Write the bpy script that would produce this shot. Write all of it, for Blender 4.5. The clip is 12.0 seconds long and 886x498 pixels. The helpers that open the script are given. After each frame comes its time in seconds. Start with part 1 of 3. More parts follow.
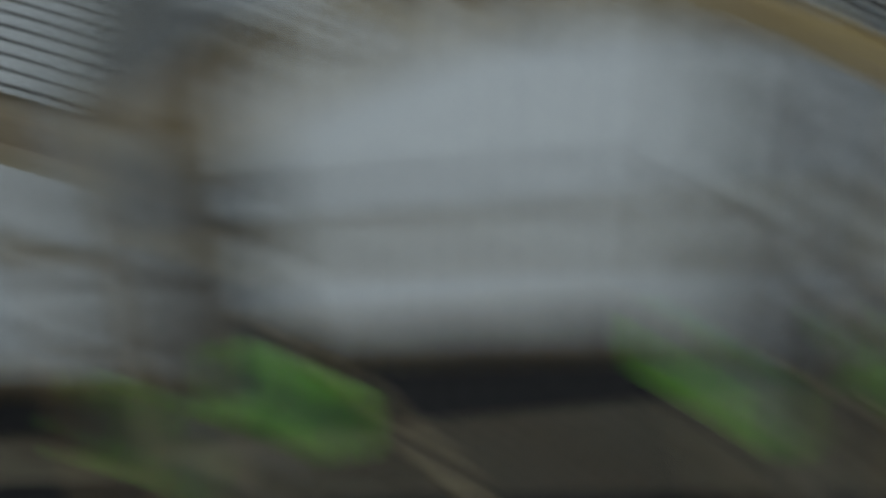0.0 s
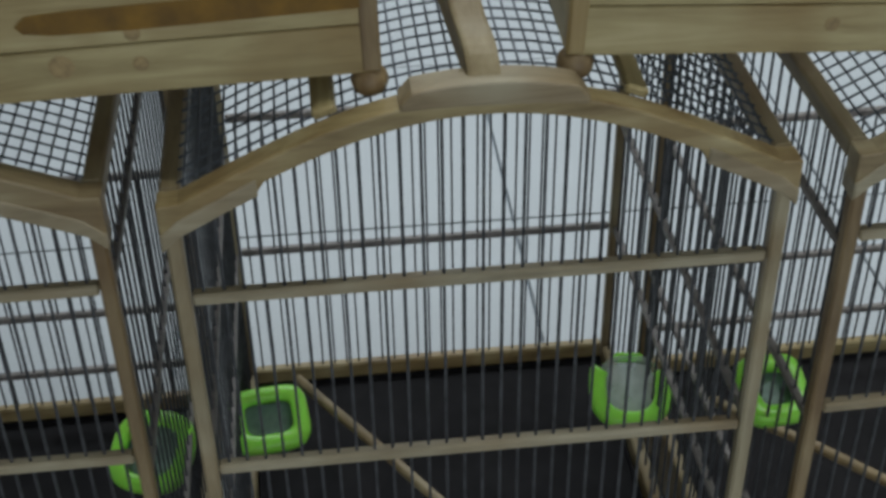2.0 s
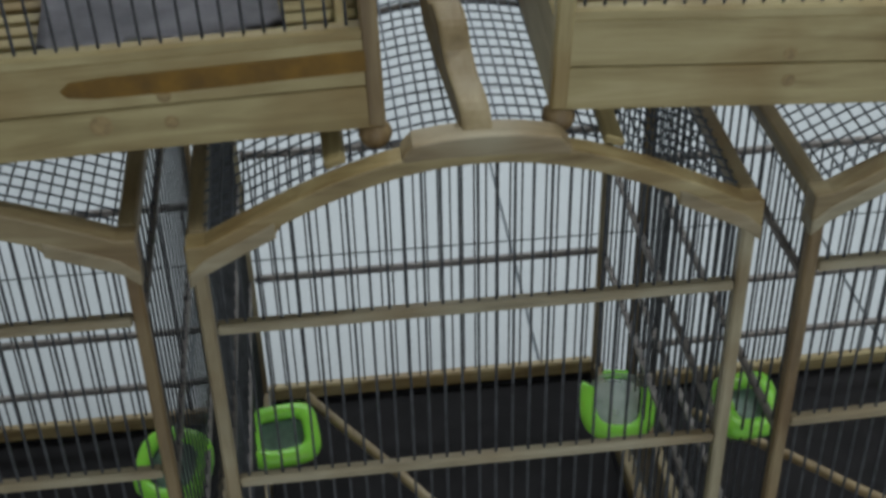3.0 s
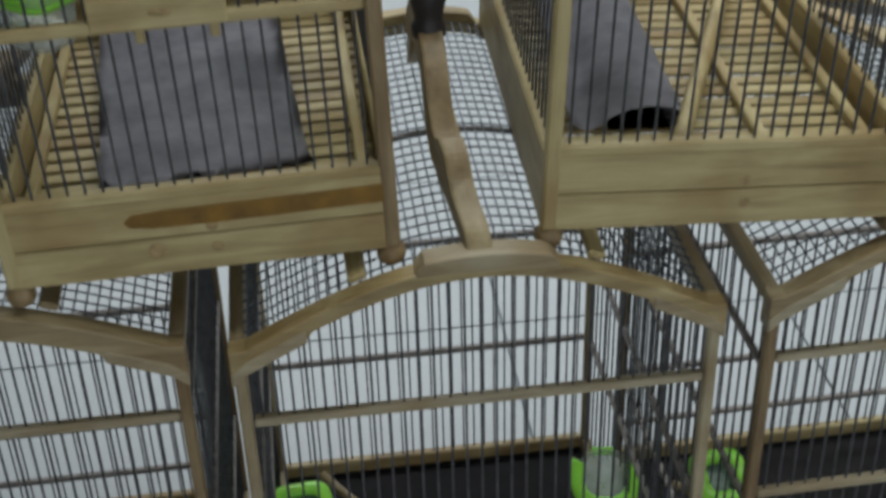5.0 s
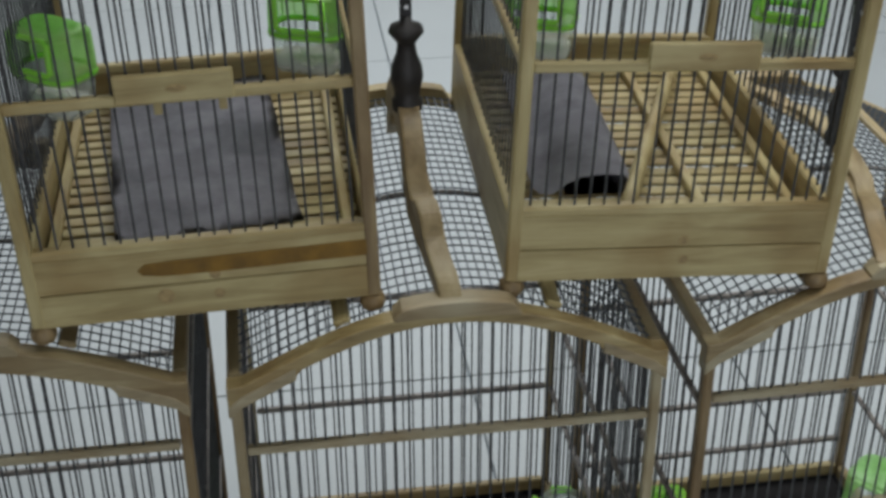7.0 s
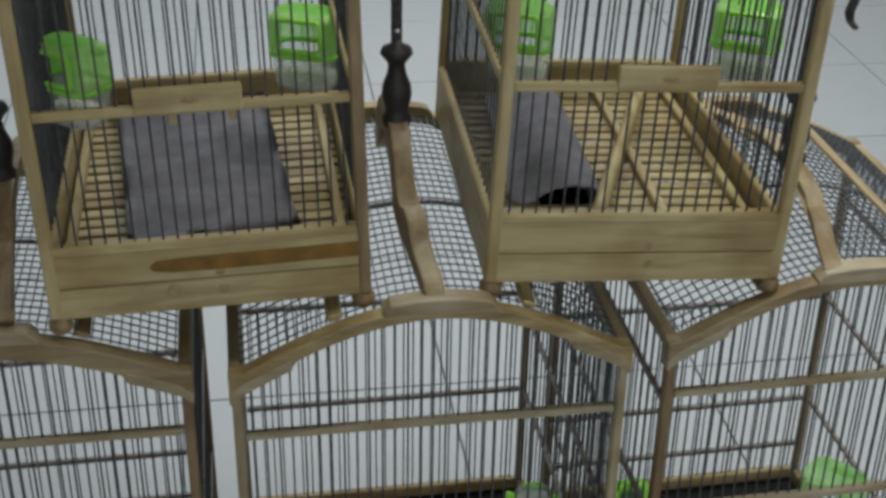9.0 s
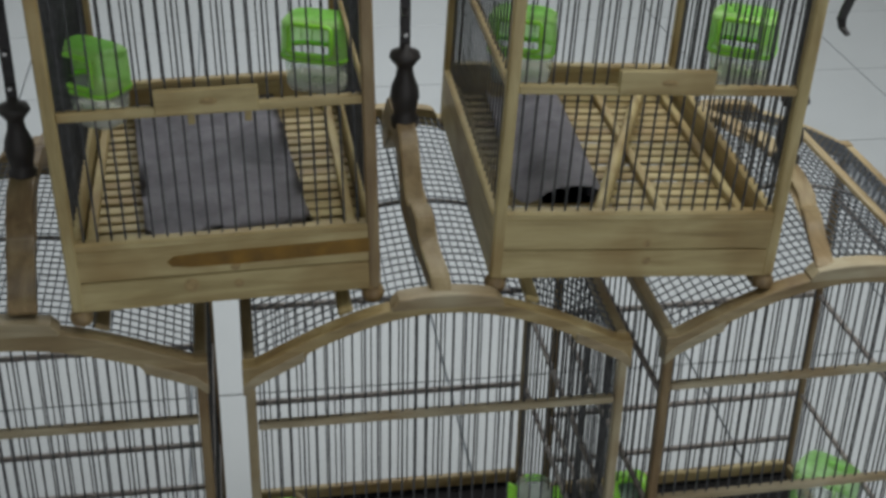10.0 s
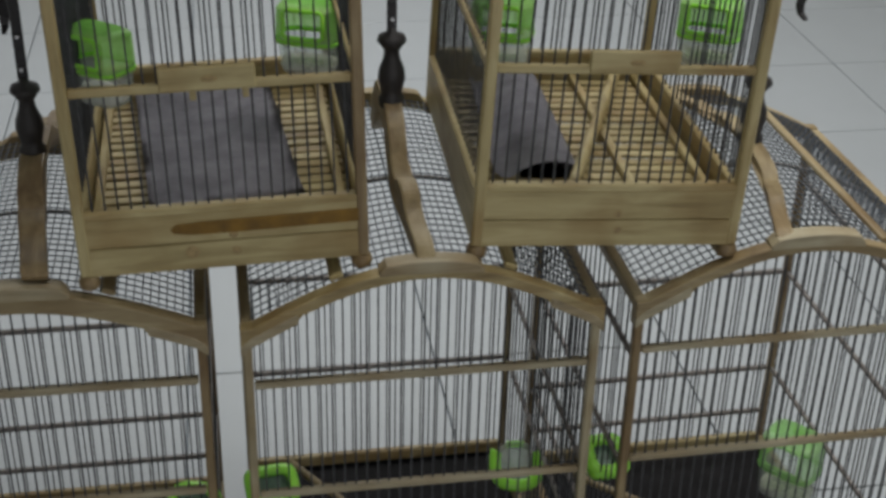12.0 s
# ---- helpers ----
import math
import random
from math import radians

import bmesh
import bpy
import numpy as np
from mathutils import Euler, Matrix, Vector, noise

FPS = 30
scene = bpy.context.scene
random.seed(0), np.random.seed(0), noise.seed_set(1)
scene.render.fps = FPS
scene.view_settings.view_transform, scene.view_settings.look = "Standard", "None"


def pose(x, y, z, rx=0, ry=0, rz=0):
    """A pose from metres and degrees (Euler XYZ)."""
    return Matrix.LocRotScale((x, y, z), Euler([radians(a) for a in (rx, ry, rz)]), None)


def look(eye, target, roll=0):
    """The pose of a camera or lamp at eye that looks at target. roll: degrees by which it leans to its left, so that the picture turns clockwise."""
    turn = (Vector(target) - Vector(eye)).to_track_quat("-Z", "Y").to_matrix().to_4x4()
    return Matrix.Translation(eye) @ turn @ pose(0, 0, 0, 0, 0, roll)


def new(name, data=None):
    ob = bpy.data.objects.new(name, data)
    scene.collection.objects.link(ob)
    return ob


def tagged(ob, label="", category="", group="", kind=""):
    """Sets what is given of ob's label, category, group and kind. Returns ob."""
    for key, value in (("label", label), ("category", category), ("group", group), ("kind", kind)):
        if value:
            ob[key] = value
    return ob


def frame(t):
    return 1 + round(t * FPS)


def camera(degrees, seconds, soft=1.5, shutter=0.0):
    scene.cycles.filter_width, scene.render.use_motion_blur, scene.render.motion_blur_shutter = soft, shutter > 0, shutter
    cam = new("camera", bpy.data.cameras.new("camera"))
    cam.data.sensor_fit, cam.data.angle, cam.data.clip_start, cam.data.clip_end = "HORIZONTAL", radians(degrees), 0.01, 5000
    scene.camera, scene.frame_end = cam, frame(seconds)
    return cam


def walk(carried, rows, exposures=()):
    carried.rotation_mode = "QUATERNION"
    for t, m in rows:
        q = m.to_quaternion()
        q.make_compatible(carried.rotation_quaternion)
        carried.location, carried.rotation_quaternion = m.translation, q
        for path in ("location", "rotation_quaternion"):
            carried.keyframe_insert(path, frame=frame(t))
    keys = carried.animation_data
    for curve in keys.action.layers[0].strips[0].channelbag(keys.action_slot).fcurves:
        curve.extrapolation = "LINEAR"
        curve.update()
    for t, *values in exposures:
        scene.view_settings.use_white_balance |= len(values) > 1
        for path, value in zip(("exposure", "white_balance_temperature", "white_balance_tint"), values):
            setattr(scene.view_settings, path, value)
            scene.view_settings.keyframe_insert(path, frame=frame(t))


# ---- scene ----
FOV = 36.0
cam = camera(FOV, 12.0, soft=3.4, shutter=1.0)
walk(cam, [
    (0, look((-0.0846, -0.5542, 1.0135), (-0.0160, 0.7903, -0.0540), -0.98)),
    (0.03333, look((-0.0849, -0.5657, 1.0188), (0.1092, 0.7181, -0.0782), 0.31)),
    (0.1, look((-0.0851, -0.5727, 1.0220), (0.1241, 0.7289, -0.0513), 1.09)),
    (0.3, look((-0.0863, -0.5807, 1.0330), (0.1652, 0.7400, -0.0074), 2.79)),
    (0.46667, look((-0.0860, -0.6010, 1.0430), (0.1107, 0.7672, 0.0350), 0.07)),
    (0.5, look((-0.0860, -0.6044, 1.0445), (0.1107, 0.7638, 0.0548), 0.07)),
    (0.53333, look((-0.0860, -0.6078, 1.0468), (0.1107, 0.7604, 0.0740), 0.07)),
    (1, look((-0.0854, -0.6452, 1.0808), (0.0481, 0.7147, 0.0694), -0.53)),
    (1.5, look((-0.0860, -0.7016, 1.1226), (0.0302, 0.6596, 0.1109), -0.99)),
    (2, look((-0.0920, -0.7411, 1.1557), (0.0303, 0.6194, 0.1438), -0.95)),
    (2.5, look((-0.0943, -0.7779, 1.1919), (0.0261, 0.5856, 0.1837), -1.10)),
    (3, look((-0.0969, -0.8128, 1.2318), (0.0256, 0.5545, 0.2291), -1.45)),
    (5, look((-0.1230, -0.9201, 1.3516), (0.0230, 0.4900, 0.4134), -1.77)),
    (5.5, look((-0.1306, -0.9570, 1.3764), (0.0299, 0.4730, 0.4711), -1.42)),
    (6, look((-0.1356, -0.9868, 1.3923), (0.0351, 0.4537, 0.5057), -1.04)),
    (6.5, look((-0.1418, -1.0175, 1.4081), (0.0409, 0.4267, 0.5301), -0.64)),
    (7, look((-0.1437, -1.0532, 1.4225), (0.0477, 0.3945, 0.5522), -0.29)),
    (9, look((-0.1724, -1.1653, 1.4617), (0.0555, 0.2946, 0.6210), 1.09)),
    (9.5, look((-0.1822, -1.1945, 1.4733), (0.0502, 0.2667, 0.6361), 1.23)),
    (10, look((-0.1914, -1.2130, 1.4818), (0.0420, 0.2481, 0.6447), 1.37)),
    (10.5, look((-0.1986, -1.2346, 1.4878), (0.0380, 0.2260, 0.6506), 1.46)),
    (11, look((-0.2012, -1.2580, 1.4929), (0.0383, 0.2022, 0.6558), 1.50)),
    (11.5, look((-0.2029, -1.2874, 1.5002), (0.0385, 0.1731, 0.6643), 1.53)),
    (12, look((-0.2008, -1.3197, 1.4997), (0.0448, 0.1413, 0.6658), 1.54)),
], exposures=[(0.0, -0.06, 6080, 6), (0.5, 0.06, 6060, 7), (2.5, 0.14, 6150, 8), (5.5, 0.2, 6350, 9), (9.0, 0.1, 6500, 9.5), (12.0, -0.08, 6650, 12)])

# ---- light ----
world = bpy.data.worlds.new("room_air")
world.use_nodes = True
world.node_tree.nodes["Background"].inputs["Color"].default_value = (0.75, 0.85, 1.0, 1)
world.node_tree.nodes["Background"].inputs["Strength"].default_value = 0.10
scene.world = world


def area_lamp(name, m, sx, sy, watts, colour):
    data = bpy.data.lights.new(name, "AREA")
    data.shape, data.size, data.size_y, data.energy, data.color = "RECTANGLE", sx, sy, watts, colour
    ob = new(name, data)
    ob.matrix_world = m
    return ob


# Overhead fill lights, assumed: no ceiling lamp is in view.
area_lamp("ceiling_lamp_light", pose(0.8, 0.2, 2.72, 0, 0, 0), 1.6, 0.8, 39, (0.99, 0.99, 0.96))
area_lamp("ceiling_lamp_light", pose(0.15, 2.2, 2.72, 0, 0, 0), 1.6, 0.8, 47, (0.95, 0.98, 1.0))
# Added front fill from an assumed opening behind the camera.
area_lamp("doorway_light", look((0.3, -2.52, 1.1), (0.3, 0, 1.0)), 1.9, 2.0, 14, (0.95, 0.98, 1.0))


# ---- materials ----
def nodes_of(name):
    m = bpy.data.materials.new(name)
    m.use_nodes = True
    t = m.node_tree
    return m, t, t.nodes["Principled BSDF"]


def add(t, kind, **kw):
    n = t.nodes.new(kind)
    for k, v in kw.items():
        n.inputs[k].default_value = v
    return n


def ramp(t, stops):
    n = t.nodes.new("ShaderNodeValToRGB")
    e = n.color_ramp.elements
    while len(e) < len(stops):
        e.new(0.5)
    for s, (p, c) in zip(e, stops):
        s.position, s.color = p, (*c, 1)
    return n


def coords(t, scale):
    tc = t.nodes.new("ShaderNodeTexCoord")
    info = t.nodes.new("ShaderNodeObjectInfo")
    shift = t.nodes.new("ShaderNodeVectorMath")
    shift.operation = "MULTIPLY_ADD"
    t.links.new(info.outputs["Random"], shift.inputs[0])
    shift.inputs[1].default_value = (7.0, 11.0, 5.0)
    t.links.new(tc.outputs["Object"], shift.inputs[2])
    mp = add(t, "ShaderNodeMapping", Scale=scale)
    t.links.new(shift.outputs[0], mp.inputs["Vector"])
    return mp.outputs["Vector"]


def wood(name, dark, mid, light, scale, rough=0.5, bump=0.25):
    """Planed wood with long grain, streaks and a few brown stains."""
    m, t, b = nodes_of(name)
    v = coords(t, scale)
    grain = add(t, "ShaderNodeTexNoise", Scale=1.0, Detail=7.0, Roughness=0.65, Distortion=0.6)
    t.links.new(v, grain.inputs["Vector"])
    cr = ramp(t, [(0.28, dark), (0.5, mid), (0.72, light)])
    t.links.new(grain.outputs["Fac"], cr.inputs["Fac"])
    v2 = coords(t, (9, 9, 9))
    blot = add(t, "ShaderNodeTexNoise", Scale=1.0, Detail=3.0, Roughness=0.5)
    t.links.new(v2, blot.inputs["Vector"])
    br = ramp(t, [(0.36, (0.60, 0.46, 0.30)), (0.58, (1, 1, 1))])
    t.links.new(blot.outputs["Fac"], br.inputs["Fac"])
    mix = t.nodes.new("ShaderNodeMix")
    mix.data_type, mix.blend_type = "RGBA", "MULTIPLY"
    mix.inputs["Factor"].default_value = 0.7
    t.links.new(cr.outputs["Color"], mix.inputs["A"])
    t.links.new(br.outputs["Color"], mix.inputs["B"])
    t.links.new(mix.outputs["Result"], b.inputs["Base Color"])
    b.inputs["Roughness"].default_value = rough
    bp = add(t, "ShaderNodeBump", Strength=bump, Distance=0.001)
    t.links.new(grain.outputs["Fac"], bp.inputs["Height"])
    t.links.new(bp.outputs["Normal"], b.inputs["Normal"])
    return m


def plain(name, colour, rough=0.5, metal=0.0, vary=0.25, scale=60, bump=0.1):
    m, t, b = nodes_of(name)
    v = coords(t, (scale, scale, scale))
    n = add(t, "ShaderNodeTexNoise", Scale=1.0, Detail=4.0, Roughness=0.6)
    t.links.new(v, n.inputs["Vector"])
    lo, hi = [c * (1 - vary) for c in colour], [min(1, c * (1 + vary)) for c in colour]
    cr = ramp(t, [(0.3, lo), (0.7, hi)])
    t.links.new(n.outputs["Fac"], cr.inputs["Fac"])
    t.links.new(cr.outputs["Color"], b.inputs["Base Color"])
    b.inputs["Roughness"].default_value, b.inputs["Metallic"].default_value = rough, metal
    bp = add(t, "ShaderNodeBump", Strength=bump, Distance=0.001)
    t.links.new(n.outputs["Fac"], bp.inputs["Height"])
    t.links.new(bp.outputs["Normal"], b.inputs["Normal"])
    return m


PINE = wood("pale_pine", (0.255, 0.197, 0.080), (0.402, 0.328, 0.155), (0.502, 0.425, 0.225), (6, 60, 60))
PINE_Y = wood("pale_pine_lengthwise", (0.255, 0.197, 0.080), (0.402, 0.328, 0.155), (0.502, 0.425, 0.225), (60, 6, 60))
PINE_Z = wood("pale_pine_upright", (0.255, 0.197, 0.080), (0.402, 0.328, 0.155), (0.502, 0.425, 0.225), (60, 60, 6))
OLD = wood("weathered_teak", (0.17, 0.115, 0.045), (0.32, 0.25, 0.115), (0.47, 0.395, 0.215), (7, 50, 50))
OLD_Y = wood("weathered_teak_lengthwise", (0.17, 0.125, 0.06), (0.28, 0.22, 0.115), (0.39, 0.32, 0.19), (50, 7, 50))
OLD_Z = wood("weathered_teak_upright", (0.22, 0.18, 0.105), (0.345, 0.295, 0.185), (0.45, 0.395, 0.265), (50, 50, 7))
BROWN_Z = wood("reddish_brown_upright", (0.13, 0.085, 0.04), (0.22, 0.155, 0.075), (0.32, 0.245, 0.13), (50, 50, 7))
BROWN_Y = wood("reddish_brown_lengthwise", (0.13, 0.085, 0.04), (0.22, 0.155, 0.075), (0.32, 0.245, 0.13), (60, 6, 60))
BROWN = wood("reddish_brown_arch", (0.17, 0.12, 0.058), (0.27, 0.21, 0.11), (0.40, 0.34, 0.20), (7, 50, 50))
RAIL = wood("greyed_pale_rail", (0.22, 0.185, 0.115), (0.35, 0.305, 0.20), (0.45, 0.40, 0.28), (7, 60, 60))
STAIN = plain("brown_varnish_stain", (0.17, 0.088, 0.005), 0.65, 0, 0.35, 40)
KNOT = plain("dark_pine_knot", (0.30, 0.215, 0.095), 0.6, 0, 0.3, 200)
BAR = plain("dark_lacquered_bamboo", (0.058, 0.060, 0.064), 0.5, 0, 0.5, 90)
BAR.node_tree.nodes["Principled BSDF"].inputs["Specular IOR Level"].default_value = 0.25
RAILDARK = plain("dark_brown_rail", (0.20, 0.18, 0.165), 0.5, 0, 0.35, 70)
WIRE = plain("dull_grey_wire", (0.075, 0.085, 0.10), 0.45, 0.4, 0.3, 120)
IRON = plain("black_iron", (0.022, 0.020, 0.022), 0.42, 0.3, 0.4, 110)
EBONY = plain("black_turned_wood", (0.020, 0.017, 0.017), 0.55, 0, 0.4, 60)
RIVET = plain("bright_rivet", (0.55, 0.55, 0.56), 0.35, 0.9, 0.1)
GREEN = plain("lime_green_plastic", (0.31, 0.75, 0.07), 0.32, 0, 0.1, 25)
# Grey-green with the shade inside the open cups put into the colour.
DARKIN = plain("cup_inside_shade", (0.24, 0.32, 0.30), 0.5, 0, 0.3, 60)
TRAY = plain("black_plastic_tray", (0.011, 0.0103, 0.011), 0.75, 0, 0.35, 30)
TRAY.node_tree.nodes["Principled BSDF"].inputs["Specular IOR Level"].default_value = 0.15
PAPER = plain("grey_felt_sheet", (0.295, 0.287, 0.318), 0.9, 0, 0.28, 24, 0.3)
GROUT = plain("grey_grout", (0.25, 0.285, 0.31), 0.8, 0, 0.15, 80)
TILE = plain("white_glazed_tile", (0.391, 0.418, 0.432), 0.3, 0, 0.03, 3, 0.02)
PAINT = plain("white_wall_paint", (0.76, 0.76, 0.74), 0.8, 0, 0.05, 4, 0.05)
GREEN.node_tree.nodes["Principled BSDF"].inputs["Subsurface Weight"].default_value = 0.25
GREEN.node_tree.nodes["Principled BSDF"].inputs["Subsurface Radius"].default_value = (0.004, 0.01, 0.002)


def see_through(name, tint, solid, share, rough):
    """Thin translucent plastic: part of the light passes straight through it, the rest meets a glossy tinted skin."""
    m, t, b = nodes_of(name)
    b.inputs["Base Color"].default_value = (*solid, 1)
    b.inputs["Roughness"].default_value = rough
    clear = t.nodes.new("ShaderNodeBsdfTransparent")
    clear.inputs["Color"].default_value = (*tint, 1)
    scuff = add(t, "ShaderNodeTexNoise", Scale=1.0, Detail=3.0)
    t.links.new(coords(t, (45, 45, 45)), scuff.inputs["Vector"])
    cr = ramp(t, [(0.3, (share - 0.08,) * 3), (0.7, (share + 0.08,) * 3)])
    t.links.new(scuff.outputs["Fac"], cr.inputs["Fac"])
    mix = t.nodes.new("ShaderNodeMixShader")
    t.links.new(cr.outputs["Color"], mix.inputs[0])
    t.links.new(b.outputs[0], mix.inputs[1])
    t.links.new(clear.outputs[0], mix.inputs[2])
    t.links.new(mix.outputs[0], t.nodes["Material Output"].inputs["Surface"])
    return m


CLEAR = see_through("clear_plastic", (0.95, 0.98, 0.96), (0.80, 0.84, 0.82), 0.68, 0.2)
CLEARGREEN = see_through("translucent_green_plastic", (0.78, 0.98, 0.68), (0.60, 0.94, 0.34), 0.42, 0.35)
FROSTGREEN = see_through("frosted_green_plastic", (0.84, 0.97, 0.80), (0.55, 0.86, 0.38), 0.58, 0.3)


# ---- mesh helpers ----
def part(name, bm, material, parent=None, label="", at=(0, 0, 0), smooth=False):
    me = bpy.data.meshes.new(name)
    bm.to_mesh(me)
    bm.free()
    for p in me.polygons:
        p.use_smooth = smooth
    me.materials.append(material)
    ob = new(name, me)
    ob.location = at
    ob.parent = parent
    if label:
        tagged(ob, label)
    return ob


def again(ob, at, parent=None, turn=None):
    """Another piece on the same mesh."""
    o = new(ob.name.split(".")[0], ob.data)
    o.location = at
    if turn:
        o.rotation_euler = turn
    o.parent = parent or ob.parent
    return o


def box(sx, sy, sz, bevel=0.0015, bm=None, at=(0, 0, 0)):
    bm = bm or bmesh.new()
    r = bmesh.ops.create_cube(bm, size=1.0, matrix=Matrix.Translation(at) @ Matrix.Diagonal((sx, sy, sz, 1)))
    if bevel:
        vs = set(r["verts"])
        es = [e for e in bm.edges if e.verts[0] in vs and e.verts[1] in vs]
        bmesh.ops.bevel(bm, geom=es, offset=bevel, segments=1, affect="EDGES", profile=0.5)
    return bm


def rod(r, h, n=8, bm=None, m=Matrix()):
    """A rod from 0 up to h."""
    bm = bm or bmesh.new()
    bmesh.ops.create_cone(bm, cap_ends=True, segments=n, radius1=r, radius2=r, depth=h, matrix=m @ Matrix.Translation((0, 0, h / 2)))
    return bm


def slab(outline, thick, axis="y", bevel=0.002):
    """A board: an outline of (a, z) points given thickness along y (or along x, with a as y)."""
    bm = bmesh.new()
    put = (lambda a, z, d: (a, d, z)) if axis == "y" else (lambda a, z, d: (d, a, z))
    front = [bm.verts.new(put(a, z, -thick / 2)) for a, z in outline]
    back = [bm.verts.new(put(a, z, thick / 2)) for a, z in outline]
    n = len(outline)
    bm.faces.new(front)
    bm.faces.new(back[::-1])
    for i in range(n):
        bm.faces.new((front[i], back[i], back[(i + 1) % n], front[(i + 1) % n]))
    bmesh.ops.recalc_face_normals(bm, faces=bm.faces[:])
    if bevel:
        es = [e for e in bm.edges if len(e.link_faces) == 2 and e.calc_face_angle(0) > 1.2]
        bmesh.ops.bevel(bm, geom=es, offset=bevel, segments=2, affect="EDGES", profile=0.6)
    return bm


def lathe(profile, n=20):
    bm = bmesh.new()
    rings = []
    for r, z in profile:
        rings.append([bm.verts.new((r * math.cos(2 * math.pi * k / n), r * math.sin(2 * math.pi * k / n), z)) for k in range(n)])
    for a, b in zip(rings, rings[1:]):
        for k in range(n):
            bm.faces.new((a[k], a[(k + 1) % n], b[(k + 1) % n], b[k]))
    bm.faces.new(rings[0][::-1])
    bm.faces.new(rings[-1])
    return bm


def tube(points, r, n=6, bm=None):
    """A round wire along points."""
    bm = bm or bmesh.new()
    pts = [Vector(p) for p in points]
    rings = []
    for i, p in enumerate(pts):
        d = (pts[min(i + 1, len(pts) - 1)] - pts[max(i - 1, 0)]).normalized()
        a = d.orthogonal().normalized() if abs(d.z) > 0.9 else d.cross(Vector((0, 0, 1))).normalized()
        b = d.cross(a)
        rings.append([bm.verts.new(p + r * (math.cos(2 * math.pi * k / n) * a + math.sin(2 * math.pi * k / n) * b)) for k in range(n)])
    for u, v in zip(rings, rings[1:]):
        for k in range(n):
            bm.faces.new((u[k], u[(k + 1) % n], v[(k + 1) % n], v[k]))
    bm.faces.new(rings[0][::-1])
    bm.faces.new(rings[-1])
    return bm


def ribbon(points, wide, thick, across):
    """A flat strap along points, wide along the direction across."""
    bm = bmesh.new()
    pts = [Vector(p) for p in points]
    side = Vector(across).normalized()
    rings = []
    for i, p in enumerate(pts):
        d = (pts[min(i + 1, len(pts) - 1)] - pts[max(i - 1, 0)]).normalized()
        nrm = d.cross(side).normalized()
        w = wide(i / (len(pts) - 1)) if callable(wide) else wide
        rings.append([bm.verts.new(p + s * side * w / 2 + q * nrm * thick / 2) for s, q in ((-1, -1), (1, -1), (1, 1), (-1, 1))])
    for u, v in zip(rings, rings[1:]):
        for k in range(4):
            bm.faces.new((u[k], u[(k + 1) % 4], v[(k + 1) % 4], v[k]))
    bm.faces.new(rings[0][::-1])
    bm.faces.new(rings[-1])
    bmesh.ops.recalc_face_normals(bm, faces=bm.faces[:])
    return bm


def smooth_line(pts, n):
    """A Catmull-Rom line through 2D points."""
    out = []
    q = [pts[0], *pts, pts[-1]]
    for i in range(1, len(q) - 2):
        p0, p1, p2, p3 = q[i - 1:i + 3]
        for k in range(n):
            t = k / n
            out.append(tuple(0.5 * (2 * b + (c - a) * t + (2 * a - 5 * b + 4 * c - d) * t * t + (3 * b - a - 3 * c + d) * t ** 3) for a, b, c, d in zip(p0, p1, p2, p3)))
    return out + [pts[-1]]


def thing(name, at, label, category, group="", yaw=0):
    e = new(name)
    e.empty_display_size = 0.05
    e.location, e.rotation_euler = at, (0, 0, radians(yaw))
    return tagged(e, label, category, group)


# ---- room ----
T = 0.476
ground = part("floor", box(7.4, 7.4, 0.04, 0, at=(0.2, 1.0, -0.0295)), GROUT)
tagged(ground, "grey grouted bed of the white tiled floor", "floor", kind="structure")


def wall(name, sx, sy, sz, at):
    return tagged(part(name, box(sx, sy, sz, 0, at=at), PAINT), "plain white painted room wall", "wall", kind="structure")


# Unseen walls added to close the room; south gap is for the fill light.
wall("wall_north", 7.2, 0.1, 2.8, (0.3, 4.55, 1.4))
wall("wall_south", 2.6, 0.1, 2.8, (-2.0, -2.55, 1.4))
wall("wall_south", 2.6, 0.1, 2.8, (2.6, -2.55, 1.4))
wall("wall_south", 2.0, 0.1, 0.7, (0.3, -2.55, 2.45))
wall("wall_east", 0.1, 7.0, 2.8, (3.85, 1.0, 1.4))
wall("wall_west", 0.1, 7.0, 2.8, (-3.25 - 0.3, 1.0, 1.4))
tagged(part("ceiling", box(7.2, 7.2, 0.1, 0, at=(0.3, 1.0, 2.85)), PAINT), "plain white painted ceiling", "ceiling", kind="structure")


# ---- green feeding cups ----
def cup_wall(w, d, levels, n=36, power=0.5, hole=None):
    """Rings of a rounded box; levels: (z, inset); hole: (from, to) in turns and heights left open."""
    bm = bmesh.new()
    rings = []
    for z, inset in levels:
        ring = []
        for k in range(n):
            c, s = math.cos(2 * math.pi * k / n), math.sin(2 * math.pi * k / n)
            ring.append(bm.verts.new((math.copysign(abs(c) ** power, c) * (w / 2 - inset), math.copysign(abs(s) ** power, s) * (d / 2 - inset), z)))
        rings.append(ring)
    for j, (a, b) in enumerate(zip(rings, rings[1:])):
        for k in range(n):
            turn = (k + 0.5) / n
            if hole and hole[0] < turn < hole[1] and hole[2] <= levels[j][0] < hole[3]:
                continue
            bm.faces.new((a[k], a[(k + 1) % n], b[(k + 1) % n], b[k]))
    return bm, rings


